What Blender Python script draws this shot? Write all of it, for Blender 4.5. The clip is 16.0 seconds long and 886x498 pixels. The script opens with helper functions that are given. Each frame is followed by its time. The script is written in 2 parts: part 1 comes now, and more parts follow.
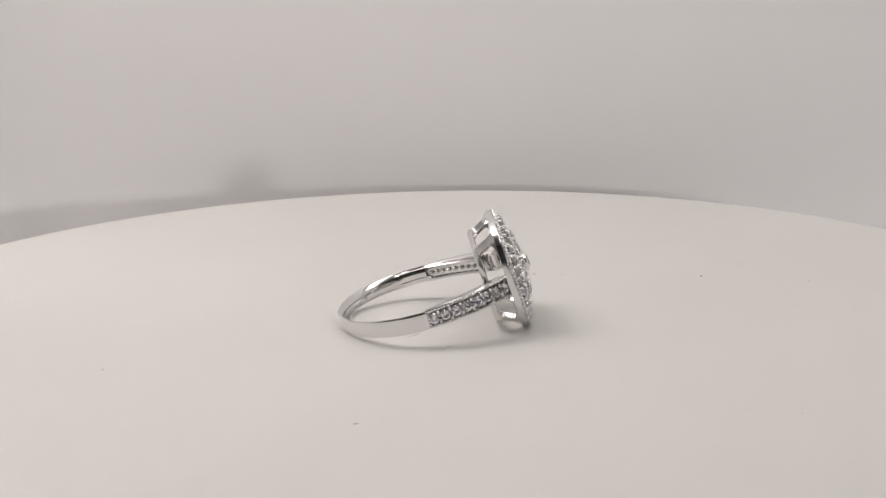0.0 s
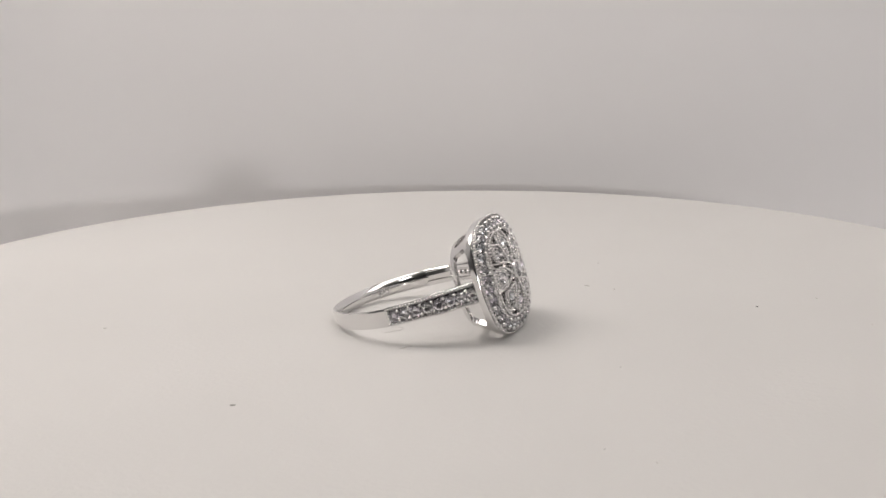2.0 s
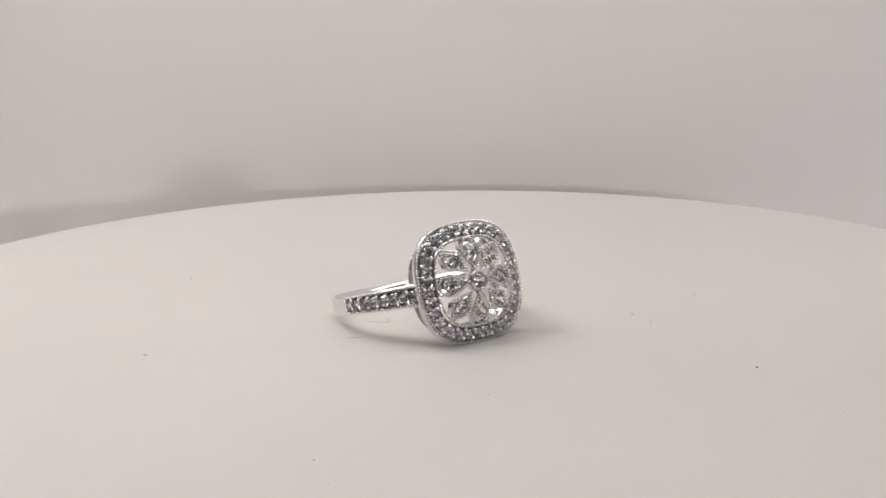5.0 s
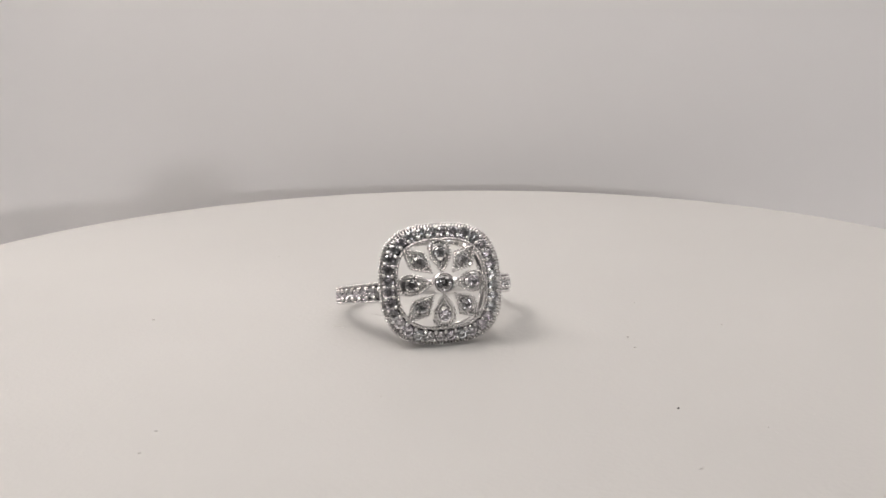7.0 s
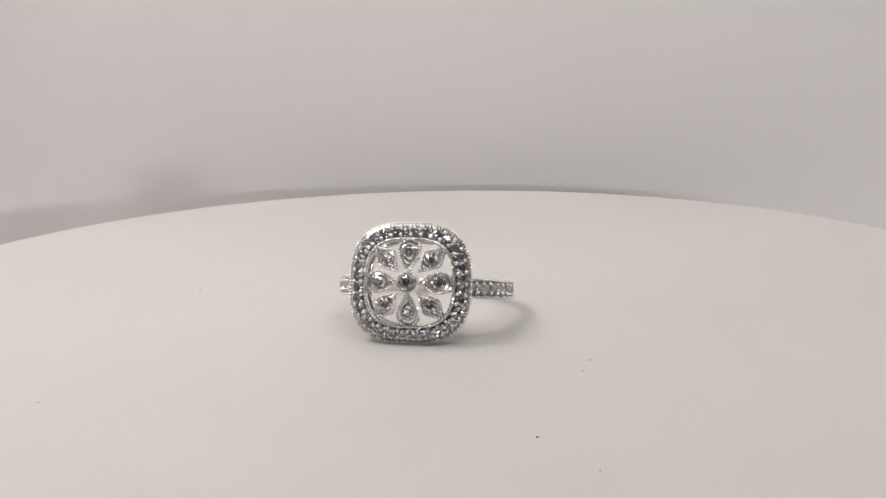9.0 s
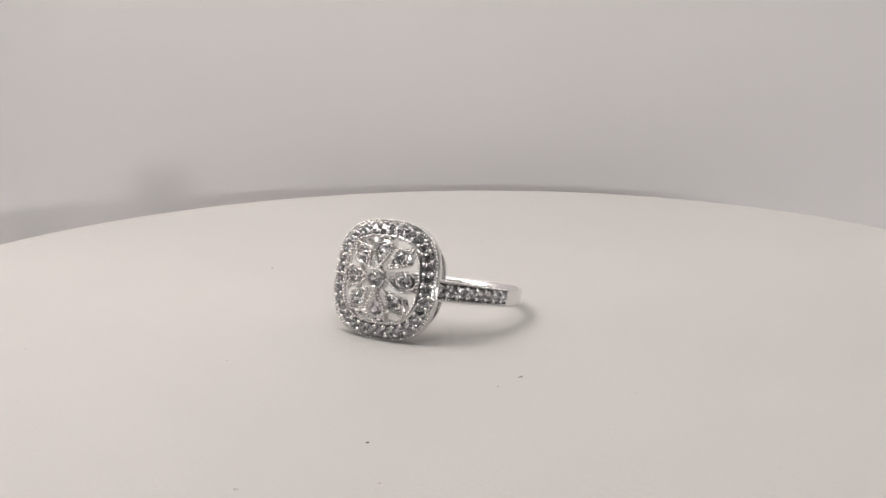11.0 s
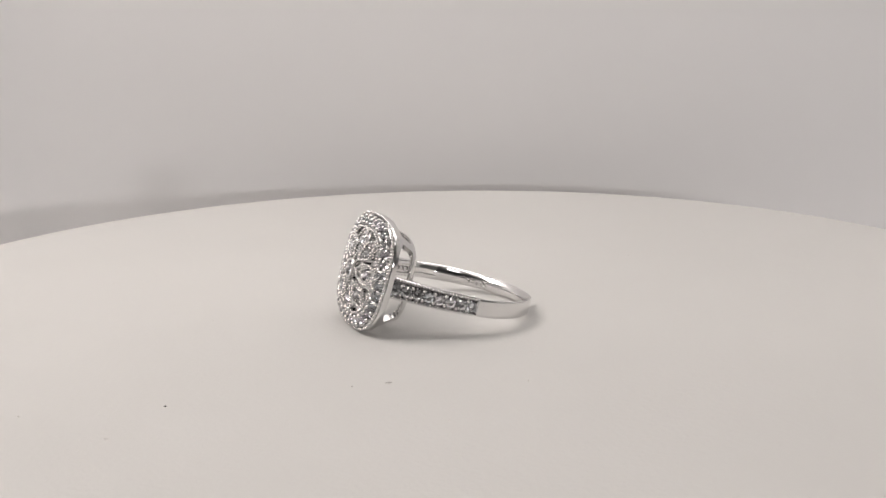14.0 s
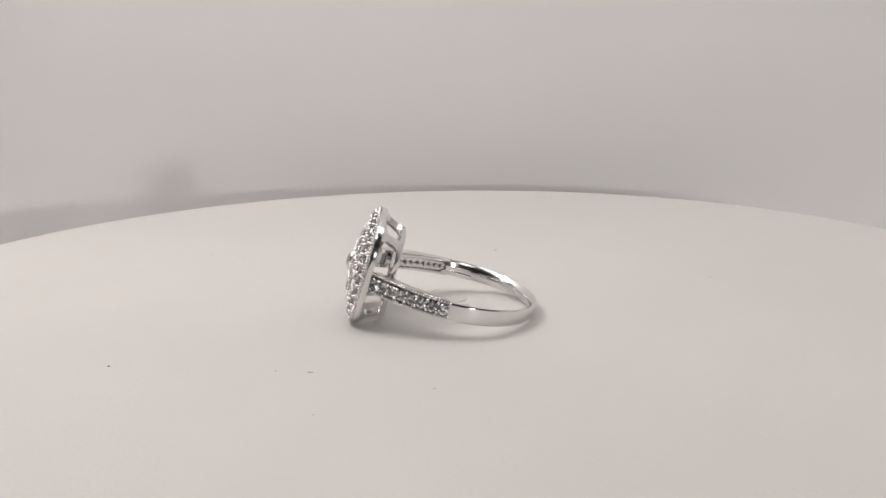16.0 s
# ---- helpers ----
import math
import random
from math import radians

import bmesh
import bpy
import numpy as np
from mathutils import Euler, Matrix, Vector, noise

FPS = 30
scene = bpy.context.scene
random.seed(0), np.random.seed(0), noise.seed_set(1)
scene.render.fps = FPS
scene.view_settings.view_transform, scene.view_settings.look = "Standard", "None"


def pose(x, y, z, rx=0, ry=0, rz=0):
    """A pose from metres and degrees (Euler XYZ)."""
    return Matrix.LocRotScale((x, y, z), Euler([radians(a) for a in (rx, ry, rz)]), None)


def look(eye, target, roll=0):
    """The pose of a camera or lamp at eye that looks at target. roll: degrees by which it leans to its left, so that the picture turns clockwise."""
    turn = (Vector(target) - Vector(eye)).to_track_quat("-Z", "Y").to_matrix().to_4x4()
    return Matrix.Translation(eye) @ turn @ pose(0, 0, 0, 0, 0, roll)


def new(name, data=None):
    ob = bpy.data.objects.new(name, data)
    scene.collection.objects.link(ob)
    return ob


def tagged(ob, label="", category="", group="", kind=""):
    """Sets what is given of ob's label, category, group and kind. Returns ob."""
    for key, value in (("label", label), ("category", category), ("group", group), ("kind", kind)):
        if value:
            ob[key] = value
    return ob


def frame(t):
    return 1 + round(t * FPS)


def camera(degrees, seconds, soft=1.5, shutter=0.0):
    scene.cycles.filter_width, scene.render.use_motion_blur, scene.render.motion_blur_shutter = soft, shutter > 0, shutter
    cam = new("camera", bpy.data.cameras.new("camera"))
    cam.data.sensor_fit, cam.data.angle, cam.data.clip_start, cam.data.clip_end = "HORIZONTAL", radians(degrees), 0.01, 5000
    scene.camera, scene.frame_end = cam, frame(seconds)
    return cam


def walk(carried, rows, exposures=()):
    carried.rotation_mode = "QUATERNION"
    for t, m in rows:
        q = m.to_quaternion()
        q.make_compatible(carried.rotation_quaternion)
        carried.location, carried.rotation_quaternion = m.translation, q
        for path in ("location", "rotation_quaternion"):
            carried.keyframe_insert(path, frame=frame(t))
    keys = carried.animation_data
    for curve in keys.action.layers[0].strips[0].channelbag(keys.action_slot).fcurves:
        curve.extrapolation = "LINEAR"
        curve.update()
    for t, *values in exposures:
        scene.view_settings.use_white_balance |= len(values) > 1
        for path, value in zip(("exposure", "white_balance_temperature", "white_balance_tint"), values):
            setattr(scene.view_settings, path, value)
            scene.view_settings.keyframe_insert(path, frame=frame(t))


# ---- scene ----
import functools

# Camera: fixed on a stand, a hand's width from a small turntable.
PITCH = 13.586
EYE = Vector((0.000745, -0.14227, 0.0430))
AIM = EYE + Vector((0, math.cos(radians(PITCH)), -math.sin(radians(PITCH))))
cam = camera(40.22, 16.0)
VIEW = look(EYE, AIM, -1.151)
walk(cam, [(0, VIEW), (16, VIEW)], exposures=[(0, 0.0), (16, 0.0)])

TURN = -11.331          # turntable, degrees a second
MM = 0.001

# ---------------------------------------------------------------- light
world = bpy.data.worlds.new("room")
scene.world = world
world.use_nodes = True
world.node_tree.nodes["Background"].inputs[0].default_value = (0.95, 0.97, 1.0, 1)
world.node_tree.nodes["Background"].inputs[1].default_value = 0.05


def area(name, eye, target, sx, sy, watts, colour):
    data = bpy.data.lights.new(name, "AREA")
    data.shape, data.size, data.size_y = "RECTANGLE", sx, sy
    data.energy, data.color = watts, colour
    ob = new(name, data)
    ob.matrix_basis = look(eye, target)
    return ob


area("led_panel_key", (-0.16, 0.035, 0.25), (0, 0.01, 0), 0.13, 0.13, 0.495, (1.0, 0.935, 0.89))
# Broad overhead fill, added to even out platter and backdrop; no fixture known.
area("top_fill", (0.09, 0.005, 0.292), (0.09, 0.02, 0), 0.36, 0.12, 0.262, (1.0, 0.955, 0.93))
area("led_lamp_front", (0.222, -0.47, 0.062), (0.0, 0.0, 0.006), 0.032, 0.032, 0.58, (1.0, 0.965, 0.95))
# Unseen fill, added so stones and metal have something bright to reflect.
area("room_fill", (0.1, -0.7, 1.19), (0.1, -0.7, 0), 0.4, 0.25, 2.0, (1.0, 0.97, 0.95))


# ---------------------------------------------------------------- materials
def material(name, colour, rough, metal=0.0):
    m = bpy.data.materials.new(name)
    m.use_nodes = True
    b = m.node_tree.nodes["Principled BSDF"]
    b.inputs["Base Color"].default_value = (*colour, 1)
    b.inputs["Roughness"].default_value = rough
    b.inputs["Metallic"].default_value = metal
    return m, m.node_tree, b


def noise_node(nt, scale, detail=4.0):
    co = nt.nodes.new("ShaderNodeTexCoord")
    n = nt.nodes.new("ShaderNodeTexNoise")
    n.inputs["Scale"].default_value, n.inputs["Detail"].default_value = scale, detail
    nt.links.new(co.outputs["Object"], n.inputs["Vector"])
    return n


def ramp_to(nt, source, target, low, high, a=0.3, b=0.7):
    r = nt.nodes.new("ShaderNodeValToRGB")
    r.color_ramp.elements[0].position, r.color_ramp.elements[1].position = a, b
    r.color_ramp.elements[0].color, r.color_ramp.elements[1].color = (*low, 1), (*high, 1)
    nt.links.new(source, r.inputs["Fac"])
    nt.links.new(r.outputs["Color"], target)


def bump(nt, b, source, strength, distance):
    n = nt.nodes.new("ShaderNodeBump")
    n.inputs["Strength"].default_value, n.inputs["Distance"].default_value = strength, distance
    nt.links.new(source, n.inputs["Height"])
    nt.links.new(n.outputs["Normal"], b.inputs["Normal"])


def matt_white(name, low, high, rough, grain=900, patch=14, strength=0.12, depth=0.00008):
    m, nt, b = material(name, high, rough)
    ramp_to(nt, noise_node(nt, patch, 3).outputs["Fac"], b.inputs["Base Color"], low, high)
    bump(nt, b, noise_node(nt, grain, 6).outputs["Fac"], strength, depth)
    return m


PLATTER = matt_white("platter_white", (0.545, 0.533, 0.514), (0.58, 0.567, 0.547), 0.55, 1500, 16, 0.4, 0.00012)
BACK = matt_white("backdrop_white", (0.825, 0.807, 0.805), (0.85, 0.832, 0.83), 0.6, 500, 9)
BOOTH = matt_white("booth_white", (0.61, 0.605, 0.60), (0.65, 0.645, 0.64), 0.7, 300, 6)
FRONT = matt_white("room_pale", (0.50, 0.495, 0.49), (0.56, 0.555, 0.55), 0.8, 60, 4)
GREY = matt_white("room_grey", (0.15, 0.148, 0.146), (0.18, 0.177, 0.175), 0.8, 60, 4)
TABLETOP = matt_white("table_grey", (0.30, 0.295, 0.29), (0.36, 0.355, 0.35), 0.6, 60, 4)
DUST, _, _ = material("dust_dark", (0.10, 0.095, 0.09), 0.9)
LINT, _, _ = material("dust_grey", (0.42, 0.40, 0.38), 0.9)
FIBRE, _, _ = material("fibre_pale", (0.47, 0.45, 0.43), 0.8)
SCUFF, _, _ = material("scuff_pale", (0.60, 0.58, 0.56), 0.9)

SILVER, nt, b = material("polished_silver", (0.78, 0.77, 0.765), 0.1, 1.0)
ramp_to(nt, noise_node(nt, 700, 4).outputs["Fac"], b.inputs["Roughness"], (0.06,) * 3, (0.14,) * 3)
bump(nt, b, noise_node(nt, 350, 3).outputs["Fac"], 0.05, 0.00006)
STONE, nt, b = material("clear_stone", (0.95, 0.93, 1.0), 0.0)
b.inputs["Transmission Weight"].default_value = 1.0
# Faint violet and blue put into the colour stand in for glints of fire.
each = nt.nodes.new("ShaderNodeObjectInfo")
fire_tint = nt.nodes.new("ShaderNodeValToRGB")
fire_tint.color_ramp.elements[0].color, fire_tint.color_ramp.elements[1].color = (0.95, 0.90, 1.0, 1), (0.90, 0.95, 1.0, 1)
fire_tint.color_ramp.elements.new(0.5).color = (0.97, 0.95, 0.98, 1)
nt.links.new(each.outputs["Random"], fire_tint.inputs["Fac"])
nt.links.new(fire_tint.outputs["Color"], b.inputs["Base Color"])
b.inputs["IOR"].default_value = 2.17


# ---------------------------------------------------------------- mesh helpers
def part(name, bm, mat, parent=None, label="", smooth=None):
    bmesh.ops.recalc_face_normals(bm, faces=bm.faces)
    data = bpy.data.meshes.new(name)
    bm.to_mesh(data)
    bm.free()
    data.materials.append(mat)
    if smooth:
        data.shade_smooth()
        data.set_sharp_from_angle(angle=radians(smooth))
    ob = new(name, data)
    ob.parent = parent
    if label:
        ob["label"] = label
    return ob


def grid(bm, loops, close_u=True, close_v=False, cap=False):
    """Skins a row of loops of equal length."""
    vs = [[bm.verts.new(p) for p in loop] for loop in loops]
    nu, nv = len(vs[0]), len(vs)
    for j in range(nv if close_v else nv - 1):
        for i in range(nu if close_u else nu - 1):
            a, c = vs[j], vs[(j + 1) % nv]
            k = (i + 1) % nu
            bm.faces.new((a[i], a[k], c[k], c[i]))
    if cap:
        bm.faces.new(vs[0][::-1])
        bm.faces.new(vs[-1])
    return bm


def ball(bm, p, r, nu=8, nv=5):
    loops = []
    for j in range(nv):
        a = math.pi * (j + 0.5) / nv
        loops.append([(p[0] + r * math.cos(a), p[1] + r * math.sin(a) * math.cos(2 * math.pi * i / nu),
                       p[2] + r * math.sin(a) * math.sin(2 * math.pi * i / nu)) for i in range(nu)])
    grid(bm, loops, cap=True)


def catmull(points, n):
    pts = [2 * Vector(points[0]) - Vector(points[1])] + [Vector(p) for p in points] + [2 * Vector(points[-1]) - Vector(points[-2])]
    out = []
    for i in range(1, len(pts) - 2):
        a, b_, c, d = pts[i - 1:i + 3]
        for j in range(n):
            t = j / n
            out.append(0.5 * ((2 * b_) + (c - a) * t + (2 * a - 5 * b_ + 4 * c - d) * t * t + (3 * b_ - a - 3 * c + d) * t ** 3))
    out.append(pts[-2])
    return out


def box(bm, x0, y0, z0, x1, y1, z1):
    r = bmesh.ops.create_cube(bm, size=1)
    for v in r["verts"]:
        v.co = Vector(((x0 + x1) / 2 + v.co.x * (x1 - x0), (y0 + y1) / 2 + v.co.y * (y1 - y0),
                       (z0 + z1) / 2 + v.co.z * (z1 - z0)))


def slab(name, x0, y0, z0, x1, y1, z1, mat, label, bevel=0.001):
    bm = bmesh.new()
    box(bm, x0, y0, z0, x1, y1, z1)
    bmesh.ops.bevel(bm, geom=bm.edges[:], offset=bevel, segments=2, affect="EDGES")
    return tagged(part(name, bm, mat), label, kind="structure")


def brilliant_mesh(name):
    """A round cut stone of diameter 1, girdle at z = 0, table up."""
    bm = bmesh.new()
    n = 8
    rings = []
    for r, z, off, k in ((0.24, 0.17, 0.0, n), (0.39, 0.10, 0.5, n), (0.5, 0.015, 0.0, 2 * n), (0.5, -0.015, 0.0, 2 * n)):
        rings.append([bm.verts.new((r * math.cos(2 * math.pi * (i + off) / k), r * math.sin(2 * math.pi * (i + off) / k), z)) for i in range(k)])
    table, star, top, low = rings
    bm.faces.new(table)
    for i in range(n):
        j = (i + 1) % n
        bm.faces.new((table[i], star[i], table[j]))
        bm.faces.new((table[i], star[i - 1], top[2 * i], star[i]))
        bm.faces.new((star[i], top[2 * i], top[2 * i + 1]))
        bm.faces.new((star[i], top[2 * i + 1], top[(2 * i + 2) % (2 * n)]))
    for i in range(2 * n):
        j = (i + 1) % (2 * n)
        bm.faces.new((top[i], low[i], low[j], top[j]))
    tip = bm.verts.new((0, 0, -0.42))
    mid = [bm.verts.new((0.2 * math.cos(2 * math.pi * (i + 0.5) / n), 0.2 * math.sin(2 * math.pi * (i + 0.5) / n), -0.27)) for i in range(n)]
    for i in range(n):
        j = (i + 1) % n
        bm.faces.new((mid[i], low[2 * i + 1], low[2 * i]))
        bm.faces.new((mid[i], low[(2 * i + 2) % (2 * n)], low[2 * i + 1]))
        bm.faces.new((mid[i], low[2 * i], mid[i - 1]))
        bm.faces.new((mid[i - 1], tip, mid[i]))
    bmesh.ops.recalc_face_normals(bm, faces=bm.faces)
    data = bpy.data.meshes.new(name)
    bm.to_mesh(data)
    bm.free()
    data.materials.append(STONE)
    return data


# ---------------------------------------------------------------- setting
FLOOR_Z, WALL_Y = -0.03, 0.098
OPEN_Y = -0.125


def backdrop(fold=-0.0825, step=0.0030, width=0.0021):
    """A white sheet with a soft upright fold, past which it stands a little further forward."""
    bm = bmesh.new()
    xs = [-0.31, -0.2, -0.13] + [fold + 0.0012 * k for k in range(-10, 11)] + [-0.03, 0.1, 0.31]
    front = [(x, WALL_Y - step * (0.5 + 0.5 * math.tanh((fold - x) / (2 * width)))) for x in xs]
    outline = front + [(0.31, WALL_Y + 0.01), (-0.31, WALL_Y + 0.01)]
    grid(bm, [[(x, y, z) for x, y in outline] for z in (FLOOR_Z, 0.31)], cap=True)
    return part("wall_back", bm, BACK, smooth=30)


# Of these only the backdrop shows; the rest is added for bounce and reflections.
slab("floor", -0.90, -1.40, FLOOR_Z - 0.02, 0.90, WALL_Y + 0.20, FLOOR_Z, TABLETOP, "grey table top under the photo booth")
slab("booth_floor", -0.30, OPEN_Y, FLOOR_Z, 0.30, WALL_Y, FLOOR_Z + 0.002, BOOTH, "white booth floor under the turntable", 0.0004)
tagged(backdrop(), "smooth white backdrop sheet with a soft fold behind the turntable", kind="structure")
slab("wall_left", -0.31, OPEN_Y, FLOOR_Z, -0.30, WALL_Y, 0.30, BOOTH, "unseen white booth side, added to bounce light")
slab("wall_right", 0.30, OPEN_Y, FLOOR_Z, 0.31, WALL_Y, 0.30, BOOTH, "unseen white booth side, added to bounce light")
slab("ceiling", -0.31, OPEN_Y, 0.30, 0.31, WALL_Y, 0.31, BOOTH, "unseen white booth ceiling, added to bounce light")
# Unseen shell: pale sides and a darker south wall give the metal contrast.
for nm, c, mat, label in (("unseen_wall_west", (-0.92, -1.4, -0.9, 0.30), FRONT, "unseen pale wall added for reflections"), ("unseen_wall_east", (0.9, -1.4, 0.92, 0.30), FRONT, "unseen pale wall added for reflections"),
                          ("unseen_wall_south", (-0.92, -1.42, 0.92, -1.4), GREY, "unseen grey wall added behind the camera for darker reflections"), ("unseen_wall_north", (-0.92, 0.30, 0.92, 0.32), FRONT, "unseen pale wall added for reflections")):
    slab(nm, c[0], c[1], FLOOR_Z - 0.02, c[2], c[3], 1.2, mat, label)
slab("unseen_ceiling", -0.92, -1.42, 1.2, 0.92, 0.32, 1.22, FRONT, "unseen pale ceiling added for reflections")


# ---------------------------------------------------------------- turntable
def turntable(radius=0.08288):
    thing = tagged(new("turntable"), "round matt white turntable with tiny dark specks", "turntable")
    bm = bmesh.new()
    e = 0.0006
    profile = [(0.0005, 0), (radius * 0.3, 0), (radius * 0.7, 0), (radius - 2 * e, 0)]
    profile += [(radius - e + e * math.sin(a), -e + e * math.cos(a)) for a in (0, 0.4, 0.8, 1.2, 1.571)]
    profile += [(radius, -0.012), (radius - 0.004, -0.013), (radius - 0.004, FLOOR_Z + 0.002), (0.0005, FLOOR_Z + 0.002)]
    n = 256
    grid(bm, [[(r * math.cos(2 * math.pi * i / n), r * math.sin(2 * math.pi * i / n), z) for i in range(n)] for r, z in profile], cap=True)
    part("platter", bm, PLATTER, thing, smooth=30)
    return thing


def speck(parent, r, phase, length, width, seed, mat, label, height=1.0, turn=None):
    rnd = random.Random(seed)
    bm = bmesh.new()
    turn = rnd.uniform(0, 3.14) if turn is None else radians(turn)
    loops = []
    for h, k in ((0.0, 1.0), (0.00006 * height, 0.75), (0.0001 * height, 0.3)):
        loop = []
        for i in range(9):
            a = 2 * math.pi * i / 9
            w = k * (0.75 + 0.5 * rnd.random())
            x, y = length / 2 * w * math.cos(a), width / 2 * w * math.sin(a)
            y += 0.35 * length * (x / length) ** 2
            loop.append((x * math.cos(turn) - y * math.sin(turn), x * math.sin(turn) + y * math.cos(turn), h))
        loops.append(loop)
    grid(bm, loops, cap=True)
    ob = part("speck", bm, mat, parent, label)
    ob.location = (r * math.cos(radians(phase)), r * math.sin(radians(phase)), 0.00001)
    return ob


def fibre(parent, path, radius=0.032):
    """A thin curved hair on the platter, path in millimetres."""
    line = catmull([(x, y, radius) for x, y in path], 6)
    bm = bmesh.new()
    loops = []
    for k, p in enumerate(line):
        t = (line[min(k + 1, len(line) - 1)] - line[max(k - 1, 0)]).normalized()
        n = Vector((t.y, -t.x, 0))
        r = radius * (0.5 + 0.5 * math.sin(math.pi * (k + 0.5) / len(line)))
        loops.append([(p + n * r * math.cos(a) + Vector((0, 0, r * math.sin(a)))) * MM for a in (i * math.pi / 3 for i in range(6))])
    grid(bm, loops, cap=True)
    return part("fibre", bm, FIBRE, parent, "fine pale fibre")


TABLE = turntable()
dark, pale, faint = (DUST, "tiny dark dust speck"), (LINT, "pale grey lint speck"), (SCUFF, "faint pale speck")
SPECKS = ((39.6, 25.2, 0.34, 0.30, dark), (35.3, -102.9, 0.62, 0.32, pale), (23.75, 56.0, 0.75, 0.26, pale),
          (40.45, -154.8, 0.5, 0.2, faint), (27.7, -22.8, 0.28, 0.2, faint), (51.4, 15.3, 0.5, 0.3, faint), (48.2, 28.6, 0.5, 0.25, faint), (34.0, 70.3, 0.5, 0.2, faint),
          (25.2, 90.3, 0.55, 0.2, faint), (44.2, -47.8, 0.45, 0.2, faint), (48.6, -44.4, 0.4, 0.25, faint), (25.7, 48.3, 0.35, 0.2, pale))
for k, (r, ph, ln, wd, (mat, label)) in enumerate(SPECKS):
    speck(TABLE, r * MM, ph, ln * MM, wd * MM, k, mat, label)
# two fine fibres that lie on the platter
FIBRES = (((-3.6, -7.9), (-2.9, -7.1), (-2.2, -6.3), (-2.1, -5.7), (-2.6, -5.3), (-3.8, -5.5)), ((0.5, -13.0), (0.8, -12.3), (1.2, -11.7), (1.6, -11.5)))
for path in FIBRES:
    fibre(TABLE, path)
# a patch of faint scuffs
rnd = random.Random(8)
for k in range(12):
    speck(TABLE, rnd.gauss(47.5, 3.0) * MM, rnd.gauss(26, 5.5), rnd.uniform(0.12, 0.28) * MM, rnd.uniform(0.08, 0.15) * MM, 50 + k, SCUFF, "faint scuff", 0.3)


# ---------------------------------------------------------------- the ring (lengths in millimetres, scaled when linked)
D, SY, SZ, CUSHION = 11.35, 7.15, 6.98, 2.8      # rim plane, half width and half height of the head
DOME = 1.65


def cushion(a, s, x):
    c, w = math.cos(a), math.sin(a)
    k = 2 / CUSHION
    return Vector((x, SY * s * math.copysign(abs(c) ** k, c), SZ * s * math.copysign(abs(w) ** k, w)))


@functools.lru_cache(maxsize=1)
def arc_table():
    fine = [cushion(2 * math.pi * i / 2000, 1.0, 0) for i in range(2001)]
    run = [0.0]
    for i in range(2000):
        run.append(run[-1] + (fine[i + 1] - fine[i]).length)
    return run


def arc_angle(fraction):
    """Angle of the point at a fraction of the way round the cushion outline."""
    run = arc_table()
    return 2 * math.pi * float(np.interp((fraction % 1) * run[-1], run, range(2001))) / 2000


def even_angles(n, start=0.0):
    """Angles of n points evenly spaced along the cushion outline."""
    return [arc_angle((i + start) / n) for i in range(n)]


def dome(y, z, h=0.0):
    rr = (abs(y / SY) ** CUSHION + abs(z / SZ) ** CUSHION) ** (2 / CUSHION)
    return Vector((D + DOME * (1 - rr) + h, y, z))


def dome_frame(y, z):
    e = 0.02
    n = (dome(y + e, z) - dome(y - e, z)).cross(dome(y, z + e) - dome(y, z - e)).normalized()
    return n if n.x > 0 else -n


def scaled(bm):
    bmesh.ops.scale(bm, vec=(MM, MM, MM), verts=bm.verts)
    return bm


def silver(name, bm, parent, label="", smooth=35):
    return part(name, scaled(bm), SILVER, parent, label, smooth)


def stone(mesh, parent, place, normal, size, spin=0.0, name="stone"):
    ob = new(name, mesh)
    ob.parent = parent
    wob = random.Random(name + str(round(place[1] * 97 + place[2] * 31, 2)))
    normal = Vector(normal) + Vector([wob.uniform(-0.09, 0.09) for _ in range(3)])
    q = normal.to_track_quat("Z", "Y")
    ob.matrix_basis = Matrix.LocRotScale(Vector(place) * MM, q @ Euler((0, 0, spin)).to_quaternion(), (size * MM,) * 3)
    return ob


def resample(points, pitch, closed=True):
    pts = [Vector(p) for p in points] + ([Vector(points[0])] if closed else [])
    run = [0.0]
    for a, c in zip(pts, pts[1:]):
        run.append(run[-1] + (c - a).length)
    n = max(3, round(run[-1] / pitch))
    out = []
    for i in range(n if closed else n + 1):
        w = run[-1] * i / n
        out.append(Vector([float(np.interp(w, run, [p[k] for p in pts])) for k in range(3)]))
    return out


def beads(name, points, radius, parent, label=""):
    bm = bmesh.new()
    for p in points:
        ball(bm, p, radius)
    return tagged(silver(name, bm, parent, label, 80), kind="stuff")


def posts(name, points, normals, radius, depth, parent):
    """Round-headed posts that rise from the floor of a setting."""
    bm = bmesh.new()
    for p, n in zip(points, normals):
        n = Vector(n).normalized()
        u = n.orthogonal().normalized()
        v = n.cross(u)
        loops = []
        for h, r in ((-depth, 1.25), (-0.02, 1.0), (0.5 * radius, 0.85), (0.85 * radius, 0.5), (radius, 0.12)):
            loops.append([p + n * h + (u * math.cos(a) + v * math.sin(a)) * r * radius for a in (k * math.pi / 3.5 for k in range(7))])
        grid(bm, loops, cap=True)
    return tagged(silver(name, bm, parent, "", 80), kind="stuff")


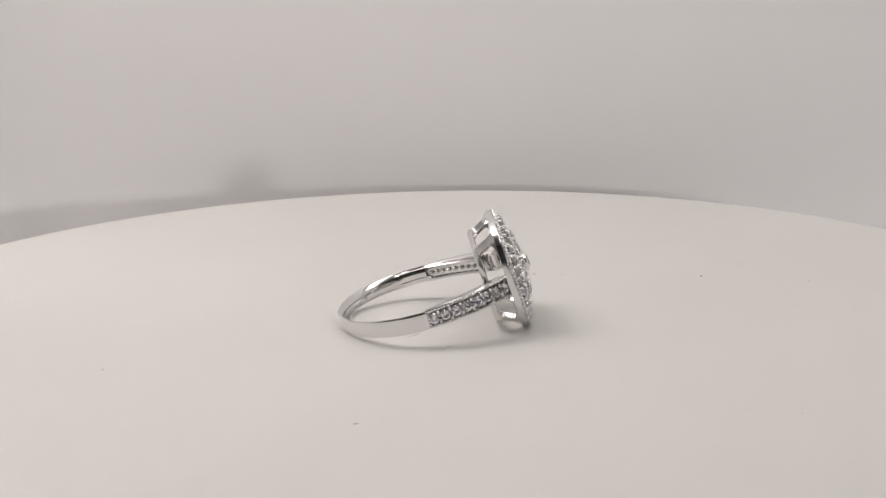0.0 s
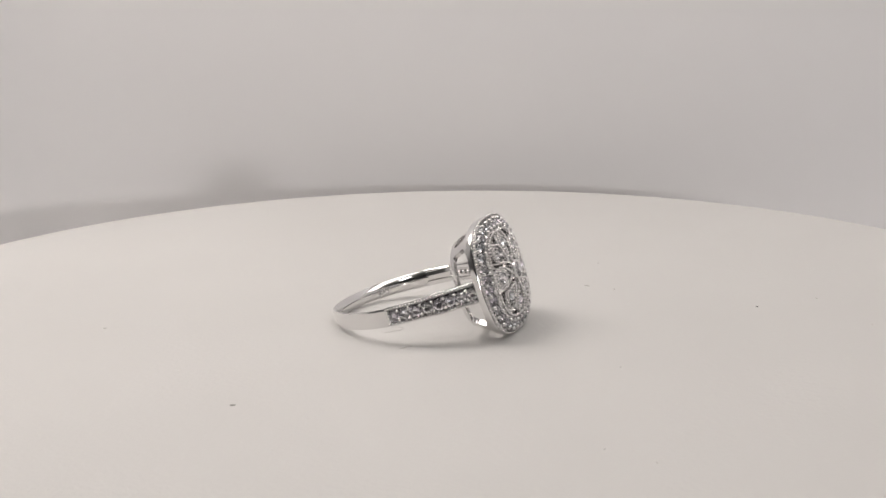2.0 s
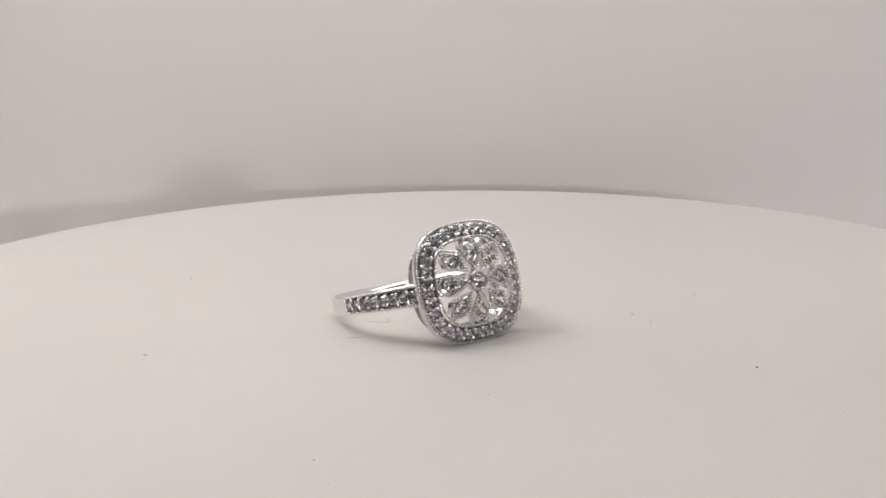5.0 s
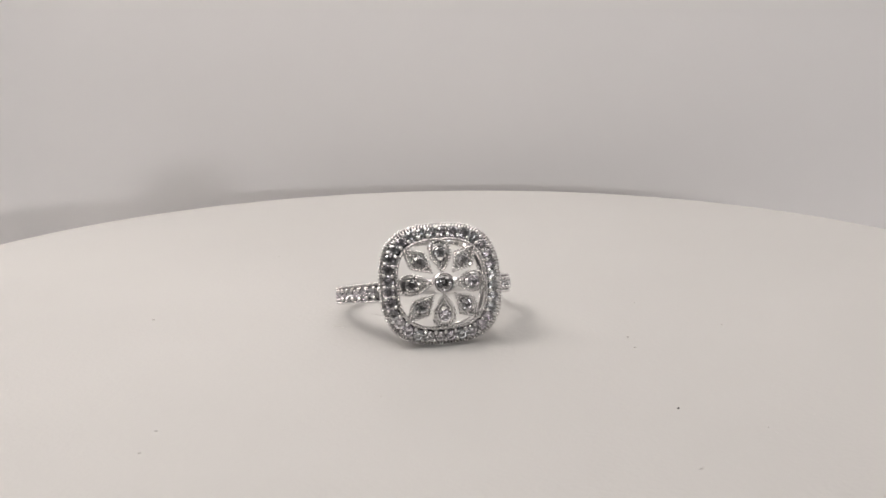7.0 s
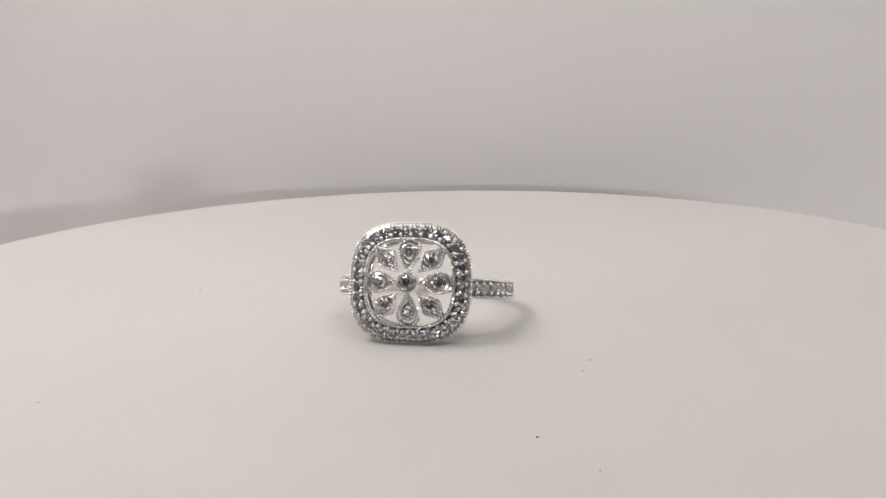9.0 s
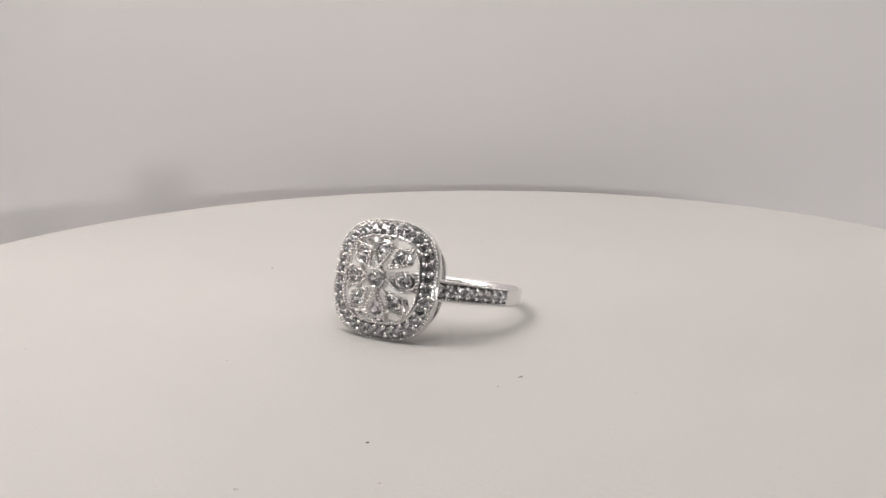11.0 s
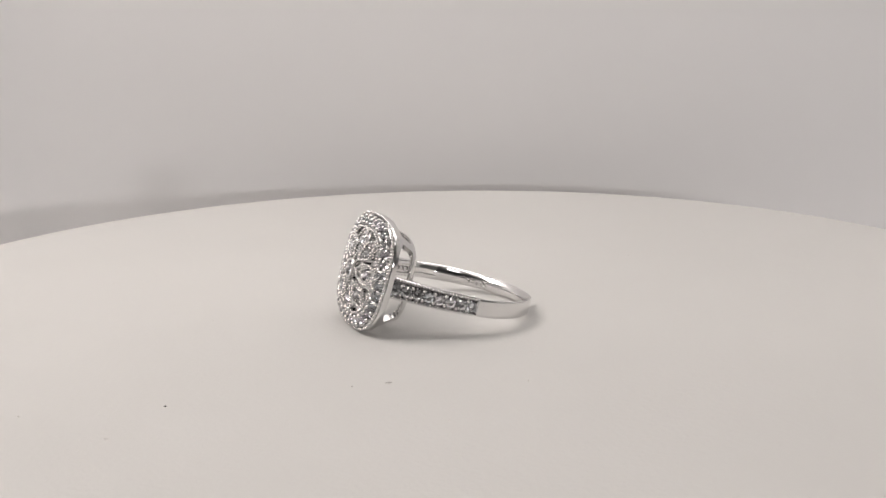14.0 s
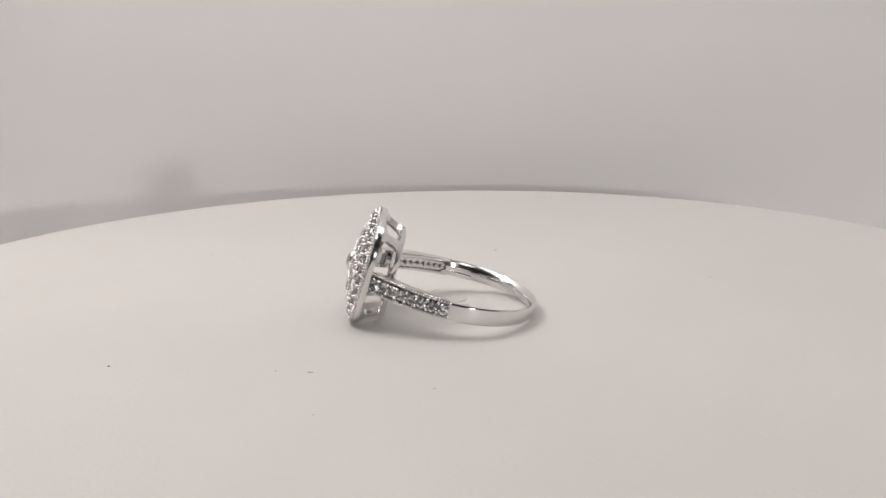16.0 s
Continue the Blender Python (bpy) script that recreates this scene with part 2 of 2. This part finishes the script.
def halo(parent, cut):
    bm = bmesh.new()
    top = lambda s: D + DOME * (1 - s * s)
    profile = [(0.972, D - 0.98), (0.984, D - 0.93), (0.990, D - 0.6), (0.996, D - 0.34), (0.990, D - 0.22), (0.978, D - 0.16), (0.962, D - 0.10),
               (0.948, D - 0.04), (0.935, top(0.935) - 0.14), (0.90, top(0.90) - 0.36), (0.85, top(0.85) - 0.6), (0.79, top(0.79) - 0.36), (0.755, top(0.755) - 0.14), (0.74, top(0.74) - 0.08), (0.72, top(0.72) - 0.07),
               (0.702, top(0.702) - 0.12), (0.694, top(0.695) - 0.3), (0.70, top(0.695) - 0.75), (0.75, top(0.7) - 1.1), (0.86, D - 0.9), (0.92, D - 0.98)]
    grid(bm, [[cushion(a, s, x) for s, x in profile] for a in even_angles(120)], close_u=True, close_v=True)
    frame_ = silver("halo_frame", bm, parent, "polished cushion-shaped halo rim", 40)
    beads("milgrain_edge", [cushion(a, 0.984, D + 0.07) for a in even_angles(124)], 0.175, frame_)
    beads("milgrain_edge", [cushion(a, 0.722, top(0.722) + 0.13) for a in even_angles(90)], 0.162, frame_)
    prongs = []
    for i, a in enumerate(even_angles(32, 0.5)):
        p = cushion(a, 0.852, 0)
        m = dome_frame(p.y, p.z)
        place = dome(p.y, p.z, 0.0)
        stone(cut, parent, place + 0.04 * m, m, 1.3, i * 0.7, "halo_stone")
    for a in even_angles(32):
        for s in (0.79, 0.912):
            p = cushion(a, s, 0)
            prongs.append((dome(p.y, p.z, 0.08), dome_frame(p.y, p.z)))
    posts("prong", *zip(*prongs), 0.27, 0.6, frame_)


def basket_point(a, s, x):
    """The basket narrows less towards the shoulders than towards the top and bottom."""
    p = cushion(a, s, x)
    p.y *= 1 + 0.11 * min(1.0, max(0.0, (D - 0.94 - x) / 2.29))
    return p


def basket(parent):
    """Four flared corner struts and the gallery ring that they run into."""
    n = 18
    around = arc_table()[-1]
    for k in range(4):
        bm = bmesh.new()
        loops = []
        for j in range(n):
            v = j / (n - 1)
            s = 0.972 - 0.187 * v
            x = D - 0.94 - 2.29 * v
            half = 0.52 + 2.0 * max(0.0, 1 - v / 0.3) ** 1.8 + 0.45 * max(0.0, (v - 0.8) / 0.2) ** 2
            arc = [arc_angle(0.125 + 0.25 * k + half * w / (around * s)) for w in (-1, -0.8, -0.6, -0.4, -0.2, 0, 0.2, 0.4, 0.6, 0.8, 1)]
            loops.append([basket_point(a, s, x) for a in arc] + [basket_point(a, s - 0.085, x + 0.12) for a in arc[::-1]])
        grid(bm, loops, cap=True)
        silver("gallery_strut", bm, parent, smooth=40)
    bm = bmesh.new()
    profile = [(0.793, D - 3.13), (0.789, D - 3.2), (0.762, D - 3.62), (0.747, D - 3.72), (0.69, D - 3.74), (0.675, D - 3.66), (0.682, D - 3.2), (0.70, D - 3.1), (0.773, D - 3.07)]
    grid(bm, [[basket_point(a, s, x) for s, x in profile] for a in even_angles(96)], close_v=True)
    silver("gallery_ring", bm, parent, smooth=40)


def petal(parent, cut, angle, pointed):
    plate = []
    m = 30
    for i in range(m):
        t = 2 * math.pi * i / m
        if pointed:
            q = (1 - math.cos(t)) / 2
            u = 1.65 + 4.1 * q
            v = 1.27 * (1 - abs(2 * q - 1.03) ** 1.08) * (1 if t < math.pi else -1)
            v = v if abs(math.sin(t)) > 0.02 else 0.0
        else:
            u = 1.2 + 3.82 * (1 - math.cos(t)) / 2
            v = 1.62 * math.sin(t) * math.sin(t / 2)
        y, z = u * math.cos(angle) - v * math.sin(angle), u * math.sin(angle) + v * math.cos(angle)
        plate.append((y, z))
    cy, cz = (sum(p[k] for p in plate) / m for k in (0, 1))
    inset = lambda f: [(cy + (y - cy) * f, cz + (z - cz) * f) for y, z in plate]
    bm = bmesh.new()
    ring = ((0.36, -0.40), (0.50, -0.24), (0.60, -0.14), (0.68, -0.13), (0.82, -0.26), (0.93, -0.20), (0.985, -0.22), (1.03, -0.95), (0.95, -1.05), (0.50, -1.0))
    grid(bm, [[dome(y, z, h) for y, z in inset(f)] for f, h in ring], close_v=True)
    ob = silver("petal", bm, parent, "pointed kite petal" if pointed else "teardrop petal", 40)
    beads("milgrain_edge", resample([dome(y, z, 0.13) for y, z in inset(0.95)], 0.36), 0.162, ob)
    su = 3.62 if pointed else 3.6
    at = lambda e, f: ((su + e) * math.cos(angle) - f * math.sin(angle), (su + e) * math.sin(angle) + f * math.cos(angle))
    grains = [at(e, f) for e, f in ((0.5, 0.48), (0.5, -0.48), (-0.5, 0.48), (-0.5, -0.48))]
    grains += [at(e, 0) for e in ((1.15, -1.05) if pointed else (-1.0, -1.4))]
    posts("prong", [dome(y, z, 0.04) for y, z in grains], [dome_frame(y, z) for y, z in grains], 0.15, 0.4, ob)
    sy, sz = su * math.cos(angle), su * math.sin(angle)
    stone(cut, ob, dome(sy, sz, 0.06), dome_frame(sy, sz), 1.45, angle)


def centre_bezel(parent, cut):
    bm = bmesh.new()
    profile = [(0.75, 0.15), (0.88, 0.42), (0.98, 0.47), (1.10, 0.45), (1.19, 0.35), (1.22, 0.1), (1.25, -0.9), (0.9, -1.05), (0.5, -1.0), (0.5, -0.4)]
    n = 40
    grid(bm, [[(D + DOME + h, r * math.cos(2 * math.pi * i / n), r * math.sin(2 * math.pi * i / n)) for r, h in profile] for i in range(n)], close_v=True)
    ob = silver("centre_bezel", bm, parent, "plain round bezel")
    stone(cut, ob, (D + DOME + 0.36, 0, 0), (1, 0, 0), 1.85, 0.3)


BACK_X, RX, RY, HALF = -0.3, 9.88, 10.62, 1.05
PLAN_OUT = [(BACK_X, RY), (0.9, 10.58), (3.6, 10.12), (6.6, 9.05), (10.6, 6.6)]
PLAN_IN = [(BACK_X, RY - 0.85), (0.9, 9.68), (3.4, 8.95), (6.0, 7.8), (9.6, 5.75)]


def band_section(o, i, half, inset=0.0, hollow=False):
    """Rounded section between an outer and an inner point of the plan."""
    drop = -0.2 * (o[0] + 10.3) / 10.3 + 0.46 * max(0.0, -o[0] / 10.1) ** 1.2
    o, i = Vector((*o[:2], drop)), Vector((*i[:2], drop))
    w = (i - o)
    at = lambda f, z: o + w * f + Vector((0, 0, z * half))
    if hollow:
        return [at(inset, -0.52), at(inset, 0.0), at(inset, 0.52), at(0.10, 0.70), at(0.10, 0.92), at(0.16, 1.0), at(0.85, 1.0), at(0.97, 0.92), at(1.0, 0.62),
                at(0.76, 0.56), at(0.76, -0.56), at(1.0, -0.62), at(0.97, -0.92), at(0.85, -1.0), at(0.16, -1.0), at(0.10, -0.92), at(0.10, -0.70)]
    return [at(0.02 + inset, -0.72), at(0.0 + inset, 0.0), at(0.02 + inset, 0.72), at(0.03, 0.9), at(0.12, 1.0), at(0.42, 1.0), at(0.6, 0.84), at(0.78, 0.6), at(0.92, 0.32), at(1.0, 0.0),
            at(0.92, -0.32), at(0.78, -0.6), at(0.6, -0.84), at(0.42, -1.0), at(0.12, -1.0), at(0.03, -0.9)]


def band(parent, cut):
    bm = bmesh.new()
    turn = np.linspace(math.pi / 2, 1.5 * math.pi, 73)[1:-1]
    side_out = catmull([(*p, 0) for p in PLAN_OUT], 12)
    side_in = catmull([(*p, 0) for p in PLAN_IN], 12)
    flip = lambda p: Vector((p.x, -p.y, 0))
    start = {1: 12, -1: 10}                 # one shoulder runs a little further back
    outer = side_out[:start[1] + 1][::-1] + [Vector((BACK_X + RX * math.cos(a), RY * math.sin(a), 0)) for a in turn] + [flip(p) for p in side_out[:start[-1] + 1]]
    inner = side_in[:start[1] + 1][::-1] + [Vector((BACK_X + (RX - 0.82) * math.cos(a), (RY - 0.85) * math.sin(a), 0)) for a in turn] + [flip(p) for p in side_in[:start[-1] + 1]]
    grid(bm, [band_section(o, i, HALF * (0.82 + 0.18 * abs(o.y / RY) ** 2)) for o, i in zip(outer, inner)], cap=True)
    silver("shank", bm, parent, "plain polished back of the band", 40)
    for side in (1, -1):
        bm = bmesh.new()
        for k in range(3 if side == 1 else 5):
            a = 2.40 + 0.062 * k - (0.1 if side == -1 else 0.0)
            mid = Vector((BACK_X + (RX - 0.82) * math.cos(a), side * (RY - 0.85) * math.sin(a), 0.03 + 0.04 * (k % 2)))
            t = Vector((-math.sin(a) * RX, side * math.cos(a) * RY, 0)).normalized()
            nn = Vector((-math.cos(a), -side * math.sin(a), 0))
            half = 0.15 + 0.05 * (k % 3 == 1)
            tall = 0.42 - 0.07 * (k % 2)
            ring_ = lambda f, h: [mid + t * c * half * f + Vector((0, 0, d * tall * f)) + nn * h for c, d in ((-1, -0.8), (-0.6, -1), (0.6, -1), (1, -0.8), (1, 0.8), (0.6, 1), (-0.6, 1), (-1, 0.8))]
            grid(bm, [ring_(1.0, -0.12), ring_(1.0, 0.02), ring_(0.75, 0.07)], cap=True)
        silver("inner_mark", bm, parent, "small stamped bars inside the band", 30)
        out = [Vector((p.x, p.y * side, 0)) for p in side_out[start[side]:]]
        inn = [Vector((p.x, p.y * side, 0)) for p in side_in[start[side]:]]
        bm = bmesh.new()
        grid(bm, [band_section(o, i, HALF + 0.02 + 0.02 * o.x, 0.42, True) for o, i in zip(out, inn)], cap=True)
        sh = silver("shoulder", bm, parent, "stone-set shoulder with beaded edges", 40)
        out = [p + Vector((0, 0, -0.2 * (p.x + 10.3) / 10.3)) for p in out]
        run = resample(out, 0.05, closed=False)
        cells = 8
        total = len(run) - 1
        for z in (-1, 1):
            beads("milgrain_edge", [p + Vector((0, 0, z * (0.86 + 0.02 * p.x))) for p in resample(out, 0.36, closed=False)], 0.155, sh)
        first = out[0]
        beads("milgrain_edge", [first + Vector((0.12, 0, z)) for z in (-0.56, -0.19, 0.19, 0.56)], 0.18, sh)
        prongs = []
        for c in range(cells):
            k = int(total * (c + 0.55) / (cells + 0.1))
            p = run[k]
            t = (run[min(k + 3, total)] - run[max(k - 3, 0)]).normalized()
            nrm = Vector((t.y, -t.x, 0))
            if nrm.y * side < 0:
                nrm = -nrm
            stone(cut, sh, p + 0.02 * nrm, nrm, 1.3, c * 0.5)
            for z in (-0.52, 0.52):
                prongs.append((p + t * 0.62 + Vector((0, 0, z)) + 0.05 * nrm, nrm))
        posts("prong", *zip(*prongs), 0.23, 0.45, sh)
        # the thin inner rail that runs on to the gallery, with a groove along its inner face
        rail = catmull([(-2.6, 9.74 * side, 0), (-0.7, 9.86 * side, 0), (0.9, 9.62 * side, 0), (3.0, 8.87 * side, 0), (5.4, 7.55 * side, 0), (7.75, 5.75 * side, 0)], 9)
        bm = bmesh.new()
        loops, inward = [], []
        for k, p in enumerate(rail):
            t = (rail[min(k + 1, len(rail) - 1)] - rail[max(k - 1, 0)]).normalized()
            nn = Vector((t.y, -t.x, 0)) * side
            inward.append(nn)
            deep = 0.02 if k < 19 else 0.36
            wide = min(0.6, 0.30 + 0.15 * max(0, k - 19))
            drop = -0.2 * (p.x + 10.3) / 10.3
            loops.append([p + nn * a + Vector((0, 0, c + drop)) for a, c in (
                (-0.24, -0.8), (-0.16, -0.92), (-0.05, -0.94), (0.13, -0.84), (0.24, -wide - 0.06), (0.2, -wide), (0.22 - deep, -wide + 0.08),
                (0.22 - deep, wide - 0.08), (0.2, wide), (0.24, wide + 0.06), (0.13, 0.84), (-0.05, 0.94), (-0.16, 0.92), (-0.24, 0.8))])
        grid(bm, loops, cap=True)
        rail_ob = silver("inner_rail", bm, parent, smooth=40)
        beads("azure", [rail[k] + inward[k] * 0.07 + Vector((0, 0, -0.2 * (rail[k].x + 10.3) / 10.3)) for k in range(21, 45, 3)], 0.31, rail_ob, "pierced back of the stone setting")


def silver_ring():
    thing = tagged(new("ring"), "polished silver ring with a pierced cushion flower head of clear stones", "ring")
    cut = brilliant_mesh("brilliant_cut")
    halo(thing, cut)
    basket(thing)
    for k in range(8):
        petal(thing, cut, k * math.pi / 4, k % 2 == 1)
    centre_bezel(thing, cut)
    band(thing, cut)
    return thing


RING = silver_ring()
LIE = pose(-0.00204, -0.00162, 0.00337, 0, 0, 1.83) @ pose(0, 0, 0, 0, -17.1, 0)


def motions():
    times = [k * 0.5 for k in range(33)]
    spin = lambda t: pose(0, 0, 0, 0, 0, TURN * t)
    walk(TABLE, [(t, spin(t)) for t in times])
    walk(RING, [(t, spin(t) @ LIE) for t in times])


motions()
